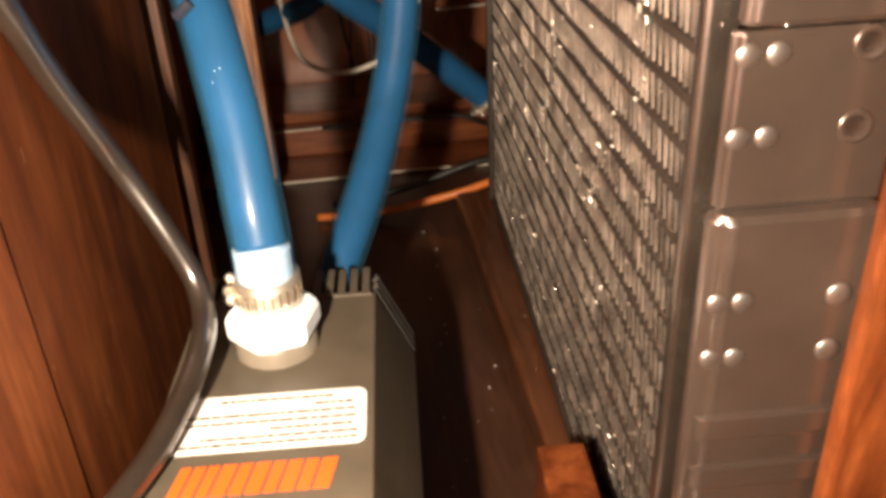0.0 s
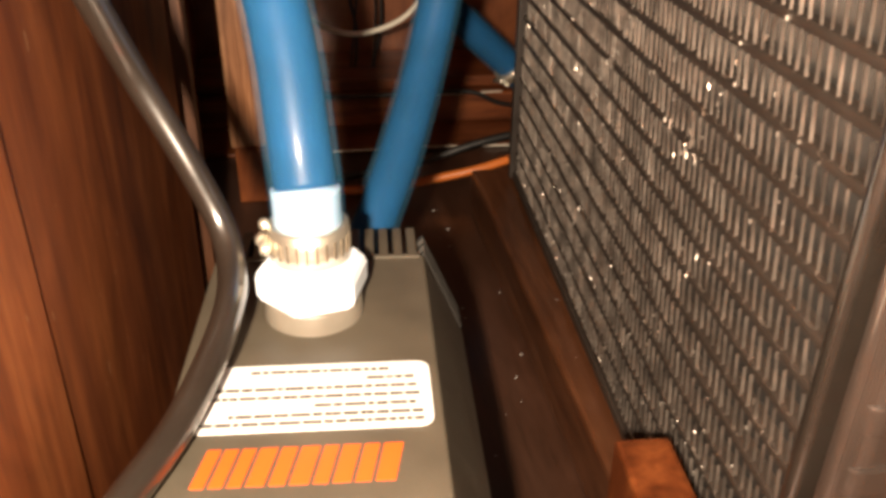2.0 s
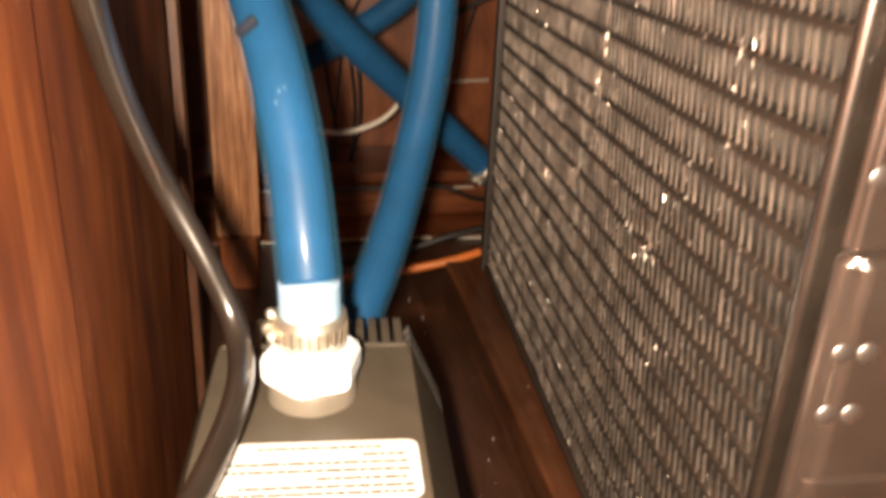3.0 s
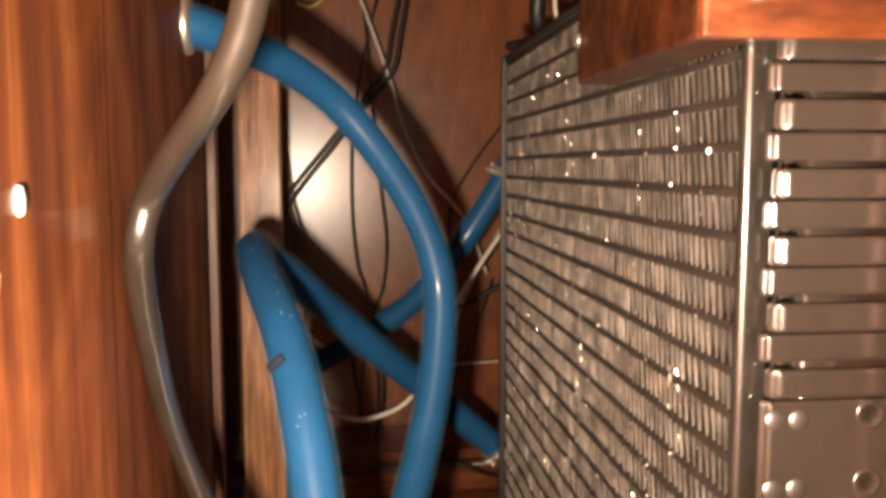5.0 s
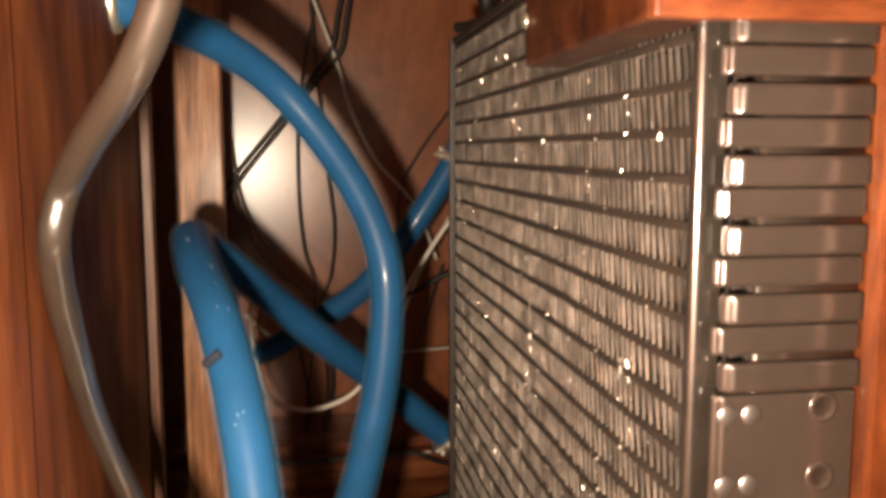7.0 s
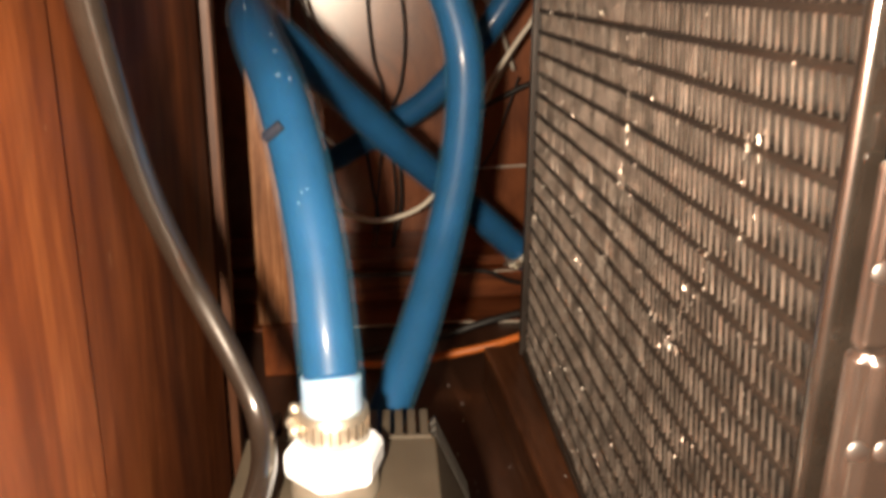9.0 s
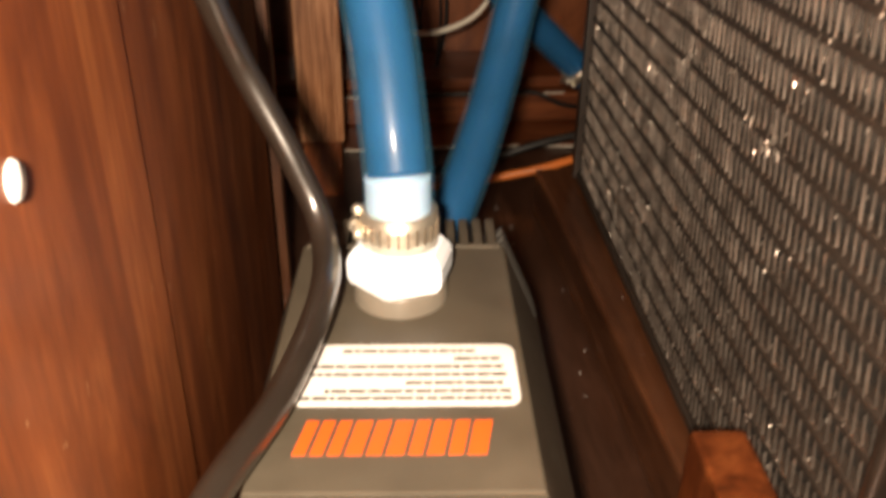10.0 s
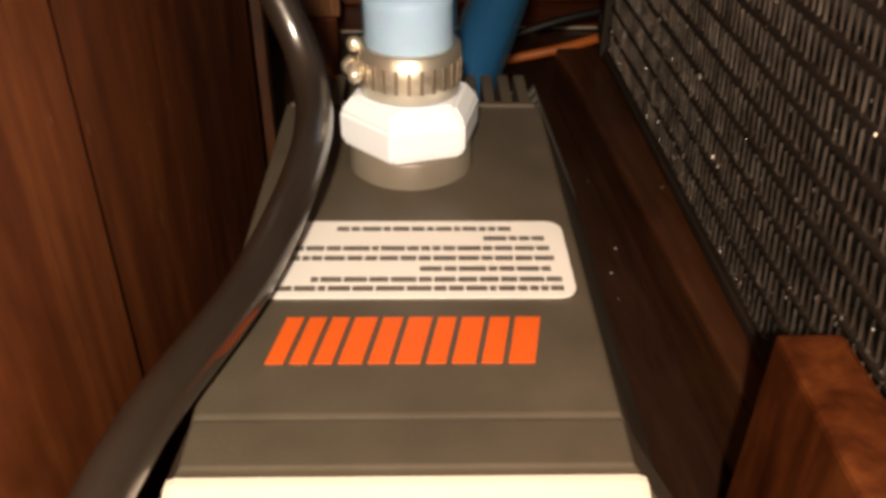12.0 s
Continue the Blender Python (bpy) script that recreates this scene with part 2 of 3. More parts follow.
setting("floor", box(-0.16, 0.3, -0.6, 0.80, 0.0, FLOOR_Z), FLOOR, "dark glossy brown wooden cabinet floor", "floor")
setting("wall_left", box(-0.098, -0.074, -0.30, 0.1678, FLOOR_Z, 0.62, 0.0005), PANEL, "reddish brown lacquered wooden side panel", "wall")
# two pale discs drawn as the torch's glint on the lacquered panel
part("wall_glint", lathe([(0.0001, 0), (0.0026, 0.0002), (0.0022, 0.0008), (0.0003, 0.0010)], (-0.0741, 0.108, 0.2863), 14, Matrix.Rotation(radians(90), 3, "Y")), PAPER, bpy.data.objects["wall_left"], "small pale disc standing in for a torch glint", True)
part("wall_glint", lathe([(0.0001, 0), (0.0026, 0.0002), (0.0022, 0.0008), (0.0003, 0.0010)], (-0.0741, 0.115, 0.2116), 14, Matrix.Rotation(radians(90), 3, "Y")), PAPER, bpy.data.objects["wall_left"], "small pale disc standing in for a torch glint", True)
setting("wall_left_plank", box(-0.098, -0.0743, 0.1680, 0.342, FLOOR_Z, 0.62, 0.0008), PLANK, "rear plank of the side panel, shade put into its darker brown", "wall")
setting("wall_left_rear", box(-0.135, -0.112, 0.343, 0.70, FLOOR_Z, 0.62), PANEL, "dark brown rear side panel in shadow", "wall")
setting("trim_left", box(-0.0800, -0.0720, 0.362, 0.374, FLOOR_Z, 0.62, 0.001), EDGE, "narrow upright brown wooden edge strip", "trim")
setting("wall_back", box(-0.16, 0.3, 0.70, 0.715, FLOOR_Z, 0.62), BACK, "glossy red-brown lacquered back panel", "wall")
setting("wall_right", box(0.20, 0.22, 0.10, 0.70, FLOOR_Z, 0.62), PANEL, "brown wooden side panel behind the radiator", "wall")
setting("ceiling", box(-0.16, 0.3, -0.05, 0.715, 0.621, 0.64), PANEL, "brown wooden cabinet top", "ceiling")
setting("ledge", box(0.062, 0.19, 0.06, 0.472, FLOOR_Z, LEDGE_Z, 0.002), LEDGE, "brown wooden ledge under the radiator", "ledge")
setting("rail_lower", box(-0.11, 0.25, 0.568, 0.640, FLOOR_Z, 0.0325, 0.0012, None, 4), RAIL, "low glossy brown board along the back", "trim")
setting("rail_middle", box(-0.11, 0.25, 0.612, 0.699, 0.0326, 0.0545, 0.002, None, 4), RAIL, "glossy brown rail along the back panel", "trim")
setting("rail_upper", box(-0.11, 0.25, 0.625, 0.699, 0.0546, 0.063, 0.002, None, 4), RAIL, "glossy brown upper rail along the back panel", "trim")
setting("post", box(-0.074, -0.048, 0.50, 0.53, 0.064, 0.62, 0.0012), POST, "upright bare wooden post with rough grain", "post")
setting("post_foot", box(-0.072, -0.05, 0.498, 0.528, FLOOR_Z, 0.064, 0.001), PANEL, "short brown wooden foot under the post", "post")

# front frame at the open side
upright = box(0.0882, 0.16, 0.1334, 0.1380, FLOOR_Z, 0.317, 0.0010)
join(upright, box(0.0930, 0.16, 0.1384, 0.175, FLOOR_Z, 0.45, 0.0010))
frame_right = setting("door_frame", upright, BLOCK, "orange-brown wooden front frame upright", "frame", False)
cleat = empty("wood_cleat", "orange-brown wooden cleat screwed above the radiator", "wood block")
part("crosspiece", box(0.039, 0.20, 0.1340, 0.1384, 0.3172, 0.45, 0.0010), CLEAT, cleat)
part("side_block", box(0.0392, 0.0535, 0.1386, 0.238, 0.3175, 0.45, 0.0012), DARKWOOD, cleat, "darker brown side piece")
part("screw", lathe([(0.0005, 0), (0.0036, 0.0004), (0.0032, 0.0016), (0.0012, 0.0024)], (0.0497, 0.1338, 0.3275), 20, Matrix.Rotation(radians(90), 3, "X")), STEEL, cleat, "bright round screw head", True)
part("screw", lathe([(0.0005, 0), (0.0026, 0.0004), (0.0022, 0.0013), (0.001, 0.0018)], (0.0390, 0.234, 0.3310), 16, Matrix.Rotation(radians(-90), 3, "Y")), STEEL, cleat, "", True)

block = tagged(part("wood_block", box(0.033, 0.0475, 0.10, 0.191, LEDGE_Z - 0.026, 0.105, 0.0014), BLOCK), "short orange-brown wooden block beside the radiator", "wood block")


# ---- radiator ----
RAD_TURN = pose(0.057, 0.152, 0, 0, 0, 1.1)
RAD_LEN, RAD_LOW, BANDS, PITCH, DEPTH = 0.31, 0.062, 27, 0.0106, 0.03


def radiator():
    root = empty("radiator", "large dusty car-type radiator with aluminium fins and black plastic end tank", "radiator")
    root.matrix_basis = RAD_TURN
    rnd = random.Random(4)
    y0, y1 = 0.0022, RAD_LEN - 0.008
    gap = 0.0039
    count = int((y1 - y0) / gap)
    for b in range(BANDS):
        z0 = RAD_LOW + b * PITCH + 0.0019
        z1 = z0 + PITCH - 0.0022
        shape = []
        shift = rnd.uniform(0, gap * 0.8)
        for k in range(count):
            y = y0 + shift + k * gap + rnd.uniform(-0.0002, 0.0002)
            lean = (0.00086 if k % 2 else 0.00066) + rnd.uniform(-0.00015, 0.00015)
            worn = 1.0 if b < 13 else 0.5
            low, high = (z0 + 0.0002 + rnd.random() ** 3 * 0.0008 * worn, z1 - 0.0002 - rnd.random() ** 3 * 0.0008 * worn)
            legs = [(y - lean, low), (y + lean, high)] if k % 2 == 0 else [(y + lean, high), (y - lean, low)]
            shape += legs
            top = k % 2 == 0
            for g in (30, 75, 120, 160):
                h = math.sin(radians(g)) * 0.0008
                shape.append((y + gap * (0.5 - 0.5 * math.cos(radians(g))), high + h if top else low - h))
        bm = bmesh.new()
        last = None
        bent = 0.0
        for k, (y, z) in enumerate(shape):
            if k % 6 == 0:
                bent = rnd.choice((0.0, 0.00005, 0.0001, 0.0001, 0.00015, -0.00005, 0.00025)) * (1.0 if b < 13 else 0.6) + 0.00008
            at_top = (k // 6) % 2 == 0
            bend = 0.0 if k % 6 < 2 else 0.0010 if at_top else 0.0002
            dent = bend + 0.0014 * max(0.0, noise.noise(Vector((y * 30, b * 0.5, 3.0))) - 0.05)
            front = bm.verts.new((dent + rnd.uniform(0, 0.0002), y - (0.0 if bend else bent), z))
            mid = bm.verts.new((0.0005 + dent, y, z))
            deep = bm.verts.new((0.0011 + dent, y + 0.0001, z))
            if last:
                bm.faces.new((last[0], last[1], mid, front))
                bm.faces.new((last[1], last[2], deep, mid))
            last = (front, mid, deep)
        part("fin_strip", bm, FIN, root)
    # black box stands in for the shade deep between the shortened fins
    part("shade_core", box(0.0042, DEPTH, 0.0022, RAD_LEN - 0.004, RAD_LOW, RAD_LOW + BANDS * PITCH), BLACK, root)
    for b in range(BANDS + 1):
        z = RAD_LOW + b * PITCH
        part("tube", box(0.0003, 0.0072, 0.0010, RAD_LEN - 0.006, z - 0.0004, z + 0.0020, 0.0008), TUBE, root)
    top = RAD_LOW + BANDS * PITCH + 0.0035
    # blobs of solder and bent fin tips on the face, thickest along two scraped streaks and low down
    blobs = bmesh.new()
    for k in range(520):
        kind = rnd.random()
        if kind < 0.08:
            z = 0.150 + 0.085 * rnd.random()
            y = 0.137 + max(0.0, 0.185 - z) * 0.9 + rnd.gauss(0, 0.0022)
        elif kind < 0.09:
            y, z = 0.041 + rnd.gauss(0, 0.0030), rnd.choice((0.2285, 0.238)) + rnd.gauss(0, 0.0025)
        elif kind < 0.12:
            y, z = 0.078 + rnd.gauss(0, 0.008), 0.170 + rnd.gauss(0, 0.004)
        else:
            y, z = rnd.uniform(0.014, 0.295), RAD_LOW + 0.004 + 0.27 * rnd.random() ** 2.1
        tall = rnd.choice((0.0003, 0.0004, 0.0005, 0.0006, 0.0008)) * (2.0 if kind < 0.12 else 1.0)
        own = box(-0.0004, 0.0003, -0.00016, 0.00016, -tall, tall, 0.00012, None, 1)
        own.transform(Matrix.Translation((0.0001, y, z)) @ Matrix.Rotation(rnd.gauss(0, 0.45), 4, "Z") @ Matrix.Rotation(rnd.gauss(0, 0.22), 4, "X"))
        join(blobs, own)
    tagged(part("solder_dust", blobs, GLINT, root, "small bright bent fin tips"), kind="stuff")
    part("side_plate", box(-0.0008, DEPTH + 0.001, 0.0022, RAD_LEN - 0.003, top - 0.001, top + 0.003, 0.0008), TUBE, root)
    part("side_plate", box(-0.0008, DEPTH + 0.001, 0.0022, RAD_LEN - 0.003, RAD_LOW - 0.004, RAD_LOW - 0.0004, 0.0008), TUBE, root)
    # header plates with their folded rims
    part("header_plate", box(0.0090, DEPTH + 0.002, -0.0004, 0.0020, RAD_LOW - 0.004, top + 0.003, 0.0008), TUBE, root)
    fold = [(-0.0006 + 0.0020 * math.cos(radians(g)), -0.0022 + 0.0021 * math.sin(radians(g))) for g in range(90, 271, 9)]
    part("header_rim", prism(fold + [(0.0040, -0.0043), (0.0040, -0.0001)], "z", RAD_LOW - 0.004, top + 0.003), HEADER, root, "glossy black enamelled rim")
    part("header_plate", box(-0.0022, DEPTH + 0.002, RAD_LEN - 0.0055, RAD_LEN, RAD_LOW - 0.004, top + 0.003, 0.0012), TUBE, root)
    # added black sheet closes the rear with the same dark
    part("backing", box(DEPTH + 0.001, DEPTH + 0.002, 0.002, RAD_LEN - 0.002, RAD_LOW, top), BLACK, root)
    # near end tank: rounded on its open corner, with stepped ribs
    def corner(x0, y0, x1=0.0350, y1=-0.0072, r=0.0036):
        r = min(r, y1 - y0)
        arc = [(x0 + r - r * math.sin(radians(g)), y0 + r - r * math.cos(radians(g))) for g in range(0, 91, 9)]
        return arc + [(x0, y1), (x1, y1), (x1, y0)]

    def dome(x, y, z, r, h):
        bell = [(r * q, h * math.sqrt(1.03 - q * q)) for q in (1.0, 0.96, 0.88, 0.77, 0.64, 0.5, 0.34, 0.18, 0.03)]
        return lathe(bell, (x, y, z), 20, Matrix.Rotation(radians(90), 3, "X"))

    tank = part("end_tank", prism(corner(0.0110, -0.0070, y1=-0.0005, r=0.0015), "z", RAD_LOW - 0.006, top + 0.004), TANK, root, "glossy black plastic end tank", True)
    for groove in (0.2479, 0.2627, 0.2774, 0.2921, 0.3069, 0.3216, 0.3363):
        part("rib", prism(corner(0.0012, -0.0088, r=0.0024), "z", groove + 0.0005, groove + 0.0068, 0.0009), TANK, tank)
        part("rib", prism(corner(0.0030, -0.0098), "z", groove - 0.0076, groove - 0.0010, 0.0010), TANK, tank)
    part("middle_step", prism(corner(0.0020, -0.0088, r=0.0026), "z", 0.2046, 0.2397, 0.0010), TANK, tank)
    part("lower_step", prism(corner(0.0010, -0.0125, r=0.0036), "z", 0.064, 0.2052, 0.0022), TANK, tank)
    for z in (0.0695, 0.0840, 0.0985, 0.1130, 0.1275, 0.1420, 0.1565):
        part("rib", prism(corner(0.0016, -0.0136, r=0.0030), "z", z - 0.0070, z, 0.0009), TANK, tank)
    for z in (0.1718, 0.1855):
        part("stud", dome(0.0034, -0.0122, z, 0.0024, 0.0010), STUD, tank, "", True)
        part("stud", dome(0.0085, -0.0124, z, 0.0024, 0.0010), STUD, tank, "", True)
        part("stud", dome(0.0286, -0.0124, z, 0.0028, 0.0010), STUD, tank, "", True)
    for z in (0.2195, 0.2353):
        part("stud", dome(0.0046, -0.0086, z, 0.0024, 0.0010), STUD, tank, "", True)
        part("stud", dome(0.0102, -0.0086, z, 0.0024, 0.0010), STUD, tank, "", True)
        ring = [(0.0036, -0.0004), (0.0035, 0.0001), (0.0031, 0.0003), (0.0026, 0.0003), (0.0021, 0.0001)]
        part("boss_ring", lathe(ring, (0.0272, -0.0087, z + 0.0008), 24, Matrix.Rotation(radians(90), 3, "X")), TANK, tank, "", True)
    # far tank
    part("far_tank", box(0.001, DEPTH, RAD_LEN, RAD_LEN + 0.02, RAD_LOW - 0.004, top + 0.003, 0.003), TANK, root)
    return root


radiator()


# ---- pump ----
def pump():
    root = empty("water_pump", "dark grey aquarium water pump with white outlet nut and printed label", "pump")
    xl, xr, top = -0.0700, -0.0130, 0.135
    mid = (xl + xr) / 2
    outline = [(xl, top), (xr, top), (xr + 0.0115, top - 0.026), (xr + 0.0080, FLOOR_Z + 0.012), (xr + 0.006, FLOOR_Z + 0.006), (xl - 0.006, FLOOR_Z + 0.006), (xl - 0.0080, FLOOR_Z + 0.012), (xl - 0.0085, top - 0.026)]
    part("body", prism(list(reversed(outline)), "y", 0.1392, 0.236, 0.0006), GREY, root)
    part("foot", box(xl, xr, 0.14, 0.25, FLOOR_Z, FLOOR_Z + 0.0065, 0.0015), BLACK, root, "black rubber foot")
    flare = lambda a, b: (a - mid) * (1.0 if b > top - 0.01 else 1.10) + mid
    front = [(flare(a, b), b - 0.0004) for a, b in outline]
    part("front_collar", prism(list(reversed(front)), "y", 0.1310, 0.1389, 0.0004), GREY, root)
    # pale front cover sloping down and forward
    part("front_cover", prism([(0.1307, 0.1338), (0.1307, FLOOR_Z + 0.008), (0.108, FLOOR_Z + 0.008), (0.108, 0.116), (0.116, 0.129)], "x", xl - 0.002, xr + 0.002, 0.0015), CREAM, root, "pale cream front cover")
    # rear grille of upright fins
    part("grille_block", prism(list(reversed([(mid + (a - mid) * 0.97, b - (0.012 if b > top - 0.001 else 0.004)) for a, b in outline])), "y", 0.2362, 0.2465, 0.0008), GREY_DARK, root)
    part("grille_lip", box(xl + 0.001, xr - 0.001, 0.2345, 0.2361, top - 0.002, top + 0.0006, 0.0003), GREY, root)
    for side in (-1, 1):
        for k in range(5):
            x = (xl + 0.0030 + k * 0.0040) if side < 0 else (xr - 0.0030 - k * 0.0040)
            part("grille_fin", box(x - 0.0013, x + 0.0013, 0.2362, 0.2525, top - 0.012, top + 0.0002, 0.0005), GREY, root)
    for k in range(7):
        z = top - 0.034 - k * 0.0075
        part("side_fin", box(xr + 0.0060, xr + 0.0105, 0.2, 0.245, z, z + 0.0042, 0.0008), GREY_DARK, root)
    for k in range(3):
        part("shoulder_fin", prism([(xr + 0.0005, top - 0.0008), (xr + 0.0118, top - 0.0265), (xr + 0.0102, top - 0.0275), (xr - 0.0012, top - 0.003)], "y", 0.2385 + k * 0.0045, 0.2407 + k * 0.0045, 0.0003), GREY_DARK, root)
    # outlet: boss, nut
    cx, cy = -0.0418, 0.2098
    part("outlet_boss", lathe([(0.0126, top - 0.001), (0.0122, top + 0.0004), (0.0120, top + 0.0048), (0.0114, top + 0.0056)], (cx, cy, 0), 40), BOSS, root, "grey outlet ring, light put into its paler colour", True)
    nut = bmesh.new()
    ring = []
    for radius, height in ((0.0128, 0.1404), (0.0140, 0.1414), (0.0140, 0.1474), (0.0112, 0.1504)):
        ring.append([nut.verts.new((cx + radius * math.cos(radians(60 * k + 16)), cy + radius * math.sin(radians(60 * k + 16)), height)) for k in range(6)])
    for a, b in zip(ring, ring[1:]):
        for k in range(6):
            nut.faces.new((a[k], a[(k + 1) % 6], b[(k + 1) % 6], b[k]))
    nut.faces.new(list(reversed(ring[0])))
    nut.faces.new(ring[-1])
    bmesh.ops.bevel(nut, geom=nut.edges[:], offset=0.0006, segments=2, affect="EDGES")
    part("outlet_nut", nut, WHITE, root, "white nylon hexagon nut")
    part("hose_barb", lathe([(0.0088, 0.150), (0.0088, 0.1525), (0.0074, 0.156), (0.0074, 0.1612), (0.0066, 0.1616)], (cx, cy, 0), 32), WHITE, root, "", True)
    # printed label with unreadable lines
    sheet = part("label", prism(rounded(-0.0662, -0.0150, 0.1642, 0.1862, 0.0028), "z", top + 0.0001, top + 0.0004), PAPER, root, "white printed label with rows of small print")
    rnd = random.Random(7)
    rows = [(0.1836, -0.0545, -0.0240), (0.1806, -0.0290, -0.0185), (0.1776, -0.0640, -0.0180), (0.1747, -0.0645, -0.0175), (0.1717, -0.0400, -0.0175), (0.1688, -0.0575, -0.0170), (0.1664, -0.0630, -0.0170)]
    for y, a, b in rows:
        x = a
        while x < b:
            w = min(rnd.uniform(0.0010, 0.0046), b - x)
            if w > 0.0006:
                part("text_bar", box(x, x + w, y - 0.00058, y + 0.00058, top + 0.0004, top + 0.00055), INK, sheet)
            x += w + 0.00036
    # orange trade mark as slanted plain blocks
    x = -0.0620
    for w in (0.0026, 0.0026, 0.0026, 0.0034, 0.0030, 0.0036, 0.0028, 0.0034, 0.0030, 0.0038):
        slant = -0.0024
        part("logo_shape", prism([(x, 0.1492), (x + w, 0.1492), (x + w - slant * 0.8, 0.1594), (x - slant * 0.8, 0.1594)], "z", top + 0.0001, top + 0.00035), ORANGE, root, "orange printed bar")
        x += w + 0.00085
    return root


pump()


# ---- hoses ----
R_HOSE = 0.0086


def clamp_ring(root, at, ahead, radius, width, screw_side):
    """A worm-drive clamp round a hose."""
    turn = Vector(ahead).to_track_quat("Z", "X").to_matrix()
    holder = part("clamp", lathe([(radius, -width / 2), (radius + 0.0008, -width / 2 + 0.0003), (radius + 0.0008, width / 2 - 0.0003), (radius, width / 2)], at, 36, turn), STEEL, root, "bright steel worm clamp", True)
    for k in range(26):
        a = 2 * math.pi * k / 26
        q = Vector(at) + turn @ Vector(((radius + 0.0008) * math.cos(a), (radius + 0.0008) * math.sin(a), 0))
        slot = box(-0.0002, 0.0002, -0.0003, 0.0003, -width * 0.24, width * 0.24)
        slot.transform(turn.to_4x4() @ Matrix.Rotation(a, 4, "Z"))
        slot.transform(Matrix.Translation(q))
        part("clamp_slot", slot, SLOT, holder)
    side = Vector(screw_side).normalized()
    along = Vector(ahead).normalized()
    spot = Vector(at) + side * (radius + 0.0022)
    cross = side.cross(along).normalized()
    for lift, ball in ((0.0, 0.0018), (0.0042, 0.0015)):
        knob = bmesh.new()
        bmesh.ops.create_uvsphere(knob, u_segments=16, v_segments=10, radius=ball)
        knob.transform(Matrix.Translation(spot + along * lift + cross * 0.001 - side * lift * 0.2))
        part("screw_head", knob, STEEL, holder, "", True)
    part("clamp_screw", lathe([(0.0013, -0.005), (0.0013, 0.004), (0.0008, 0.0045)], spot - side * 0.0004, 16, cross.to_track_quat("Z", "X").to_matrix()), STEEL, holder, "", True)
    return holder


def blue_hose(root, points, foot=(), radius=R_HOSE):
    """A clear wall over a column of blue water; the foot is the empty end pushed over a fitting."""
    wall = part("hose_wall", tube(list(foot[:-1]) + points, radius, 28, 10), HOSE_WALL, root, "clear glossy hose wall", True)
    part("water_column", tube(points, radius - 0.0016, 24, 10), HOSE, wall, "blue water inside", True)
    if foot:
        part("hose_end", tube(list(foot), R_HOSE - 0.0004, 24, 6), HOSE_PALE, wall, "pale frosted hose end over the white fitting", True)
    return wall


supply = empty("blue_hose", "translucent blue hose from the pump to the lower radiator port", "hose", "blue hoses")
HOSE_FOOT = [(-0.0418, 0.2098, 0.1502), (-0.0419, 0.2099, 0.158), (-0.0422, 0.2112, 0.1679)]
H1 = [(-0.0421, 0.2110, 0.168), (-0.0434, 0.2155, 0.180), (-0.0456, 0.2240, 0.196), (-0.0493, 0.2340, 0.2125), (-0.0535, 0.2460, 0.2255), (-0.0595, 0.2635, 0.2380), (-0.0680, 0.2900, 0.2480), (-0.0742, 0.3165, 0.2545), (-0.0768, 0.3350, 0.2560), (-0.0730, 0.3480, 0.2495), (-0.0620, 0.3640, 0.2370), (-0.0440, 0.3980, 0.2140), (-0.0200, 0.4250, 0.1870), (0.0115, 0.4560, 0.1540), (0.0440, 0.4740, 0.1215), (0.0560, 0.4790, 0.110)]
blue_hose(supply, H1, HOSE_FOOT, 0.0089)
clamp_ring(supply, (-0.0419, 0.2099, 0.1552), (0.0, 0.02, 1), R_HOSE + 0.0002, 0.0092, (-1, -0.15, 0))
clamp_ring(supply, (0.0500, 0.4765, 0.1155), (0.66, 0.26, -0.7), R_HOSE + 0.0002, 0.006, (-0.6, -0.6, -0.5))
part("pen_mark", tube([(-0.0600, 0.2388, 0.2267), (-0.0582, 0.2378, 0.2282), (-0.0556, 0.2380, 0.2304)], 0.0016, 10, 4), INKMARK, supply, "dark pen mark")

# pale beads: air bubbles, and a hook-shaped highlight drawn as beads too
for at in ((-0.0621, 0.2750, 0.2521), (-0.0596, 0.2639, 0.2479), (-0.0577, 0.2530, 0.2421), (-0.0543, 0.2524, 0.2412), (-0.0501, 0.2233, 0.2121), (-0.0494, 0.2248, 0.2147), (-0.0479, 0.2252, 0.2153), (-0.0733, 0.2986, 0.2593)):
    bead = bmesh.new()
    bmesh.ops.create_icosphere(bead, subdivisions=2, radius=0.00022)
    bead.transform(Matrix.Translation(at) @ Matrix.Diagonal((1, 0.6, 1.4, 1)))
    part("bubble_glint_bead", bead, HOSE_PALE, supply, "", True)

back_hose = empty("blue_hose", "translucent blue hose arching from a side fitting to the pump", "hose", "blue hoses")
H2 = [(-0.1010, 0.2890, 0.3440), (-0.0945, 0.2905, 0.3432), (-0.0872, 0.2960, 0.3418), (-0.0775, 0.3070, 0.3390), (-0.0614, 0.3282, 0.3329), (-0.0434, 0.3457, 0.3205), (-0.0260, 0.3506, 0.3009), (-0.0091, 0.3550, 0.2754), (0.0010, 0.3562, 0.2517), (0.0045, 0.3540, 0.2282), (0.0015, 0.3445, 0.1959), (-0.0065, 0.3280, 0.1640), (-0.0170, 0.3000, 0.1400), (-0.0270, 0.2770, 0.1230), (-0.0330, 0.2620, 0.108), (-0.0350, 0.2500, 0.100)]
blue_hose(back_hose, H2)
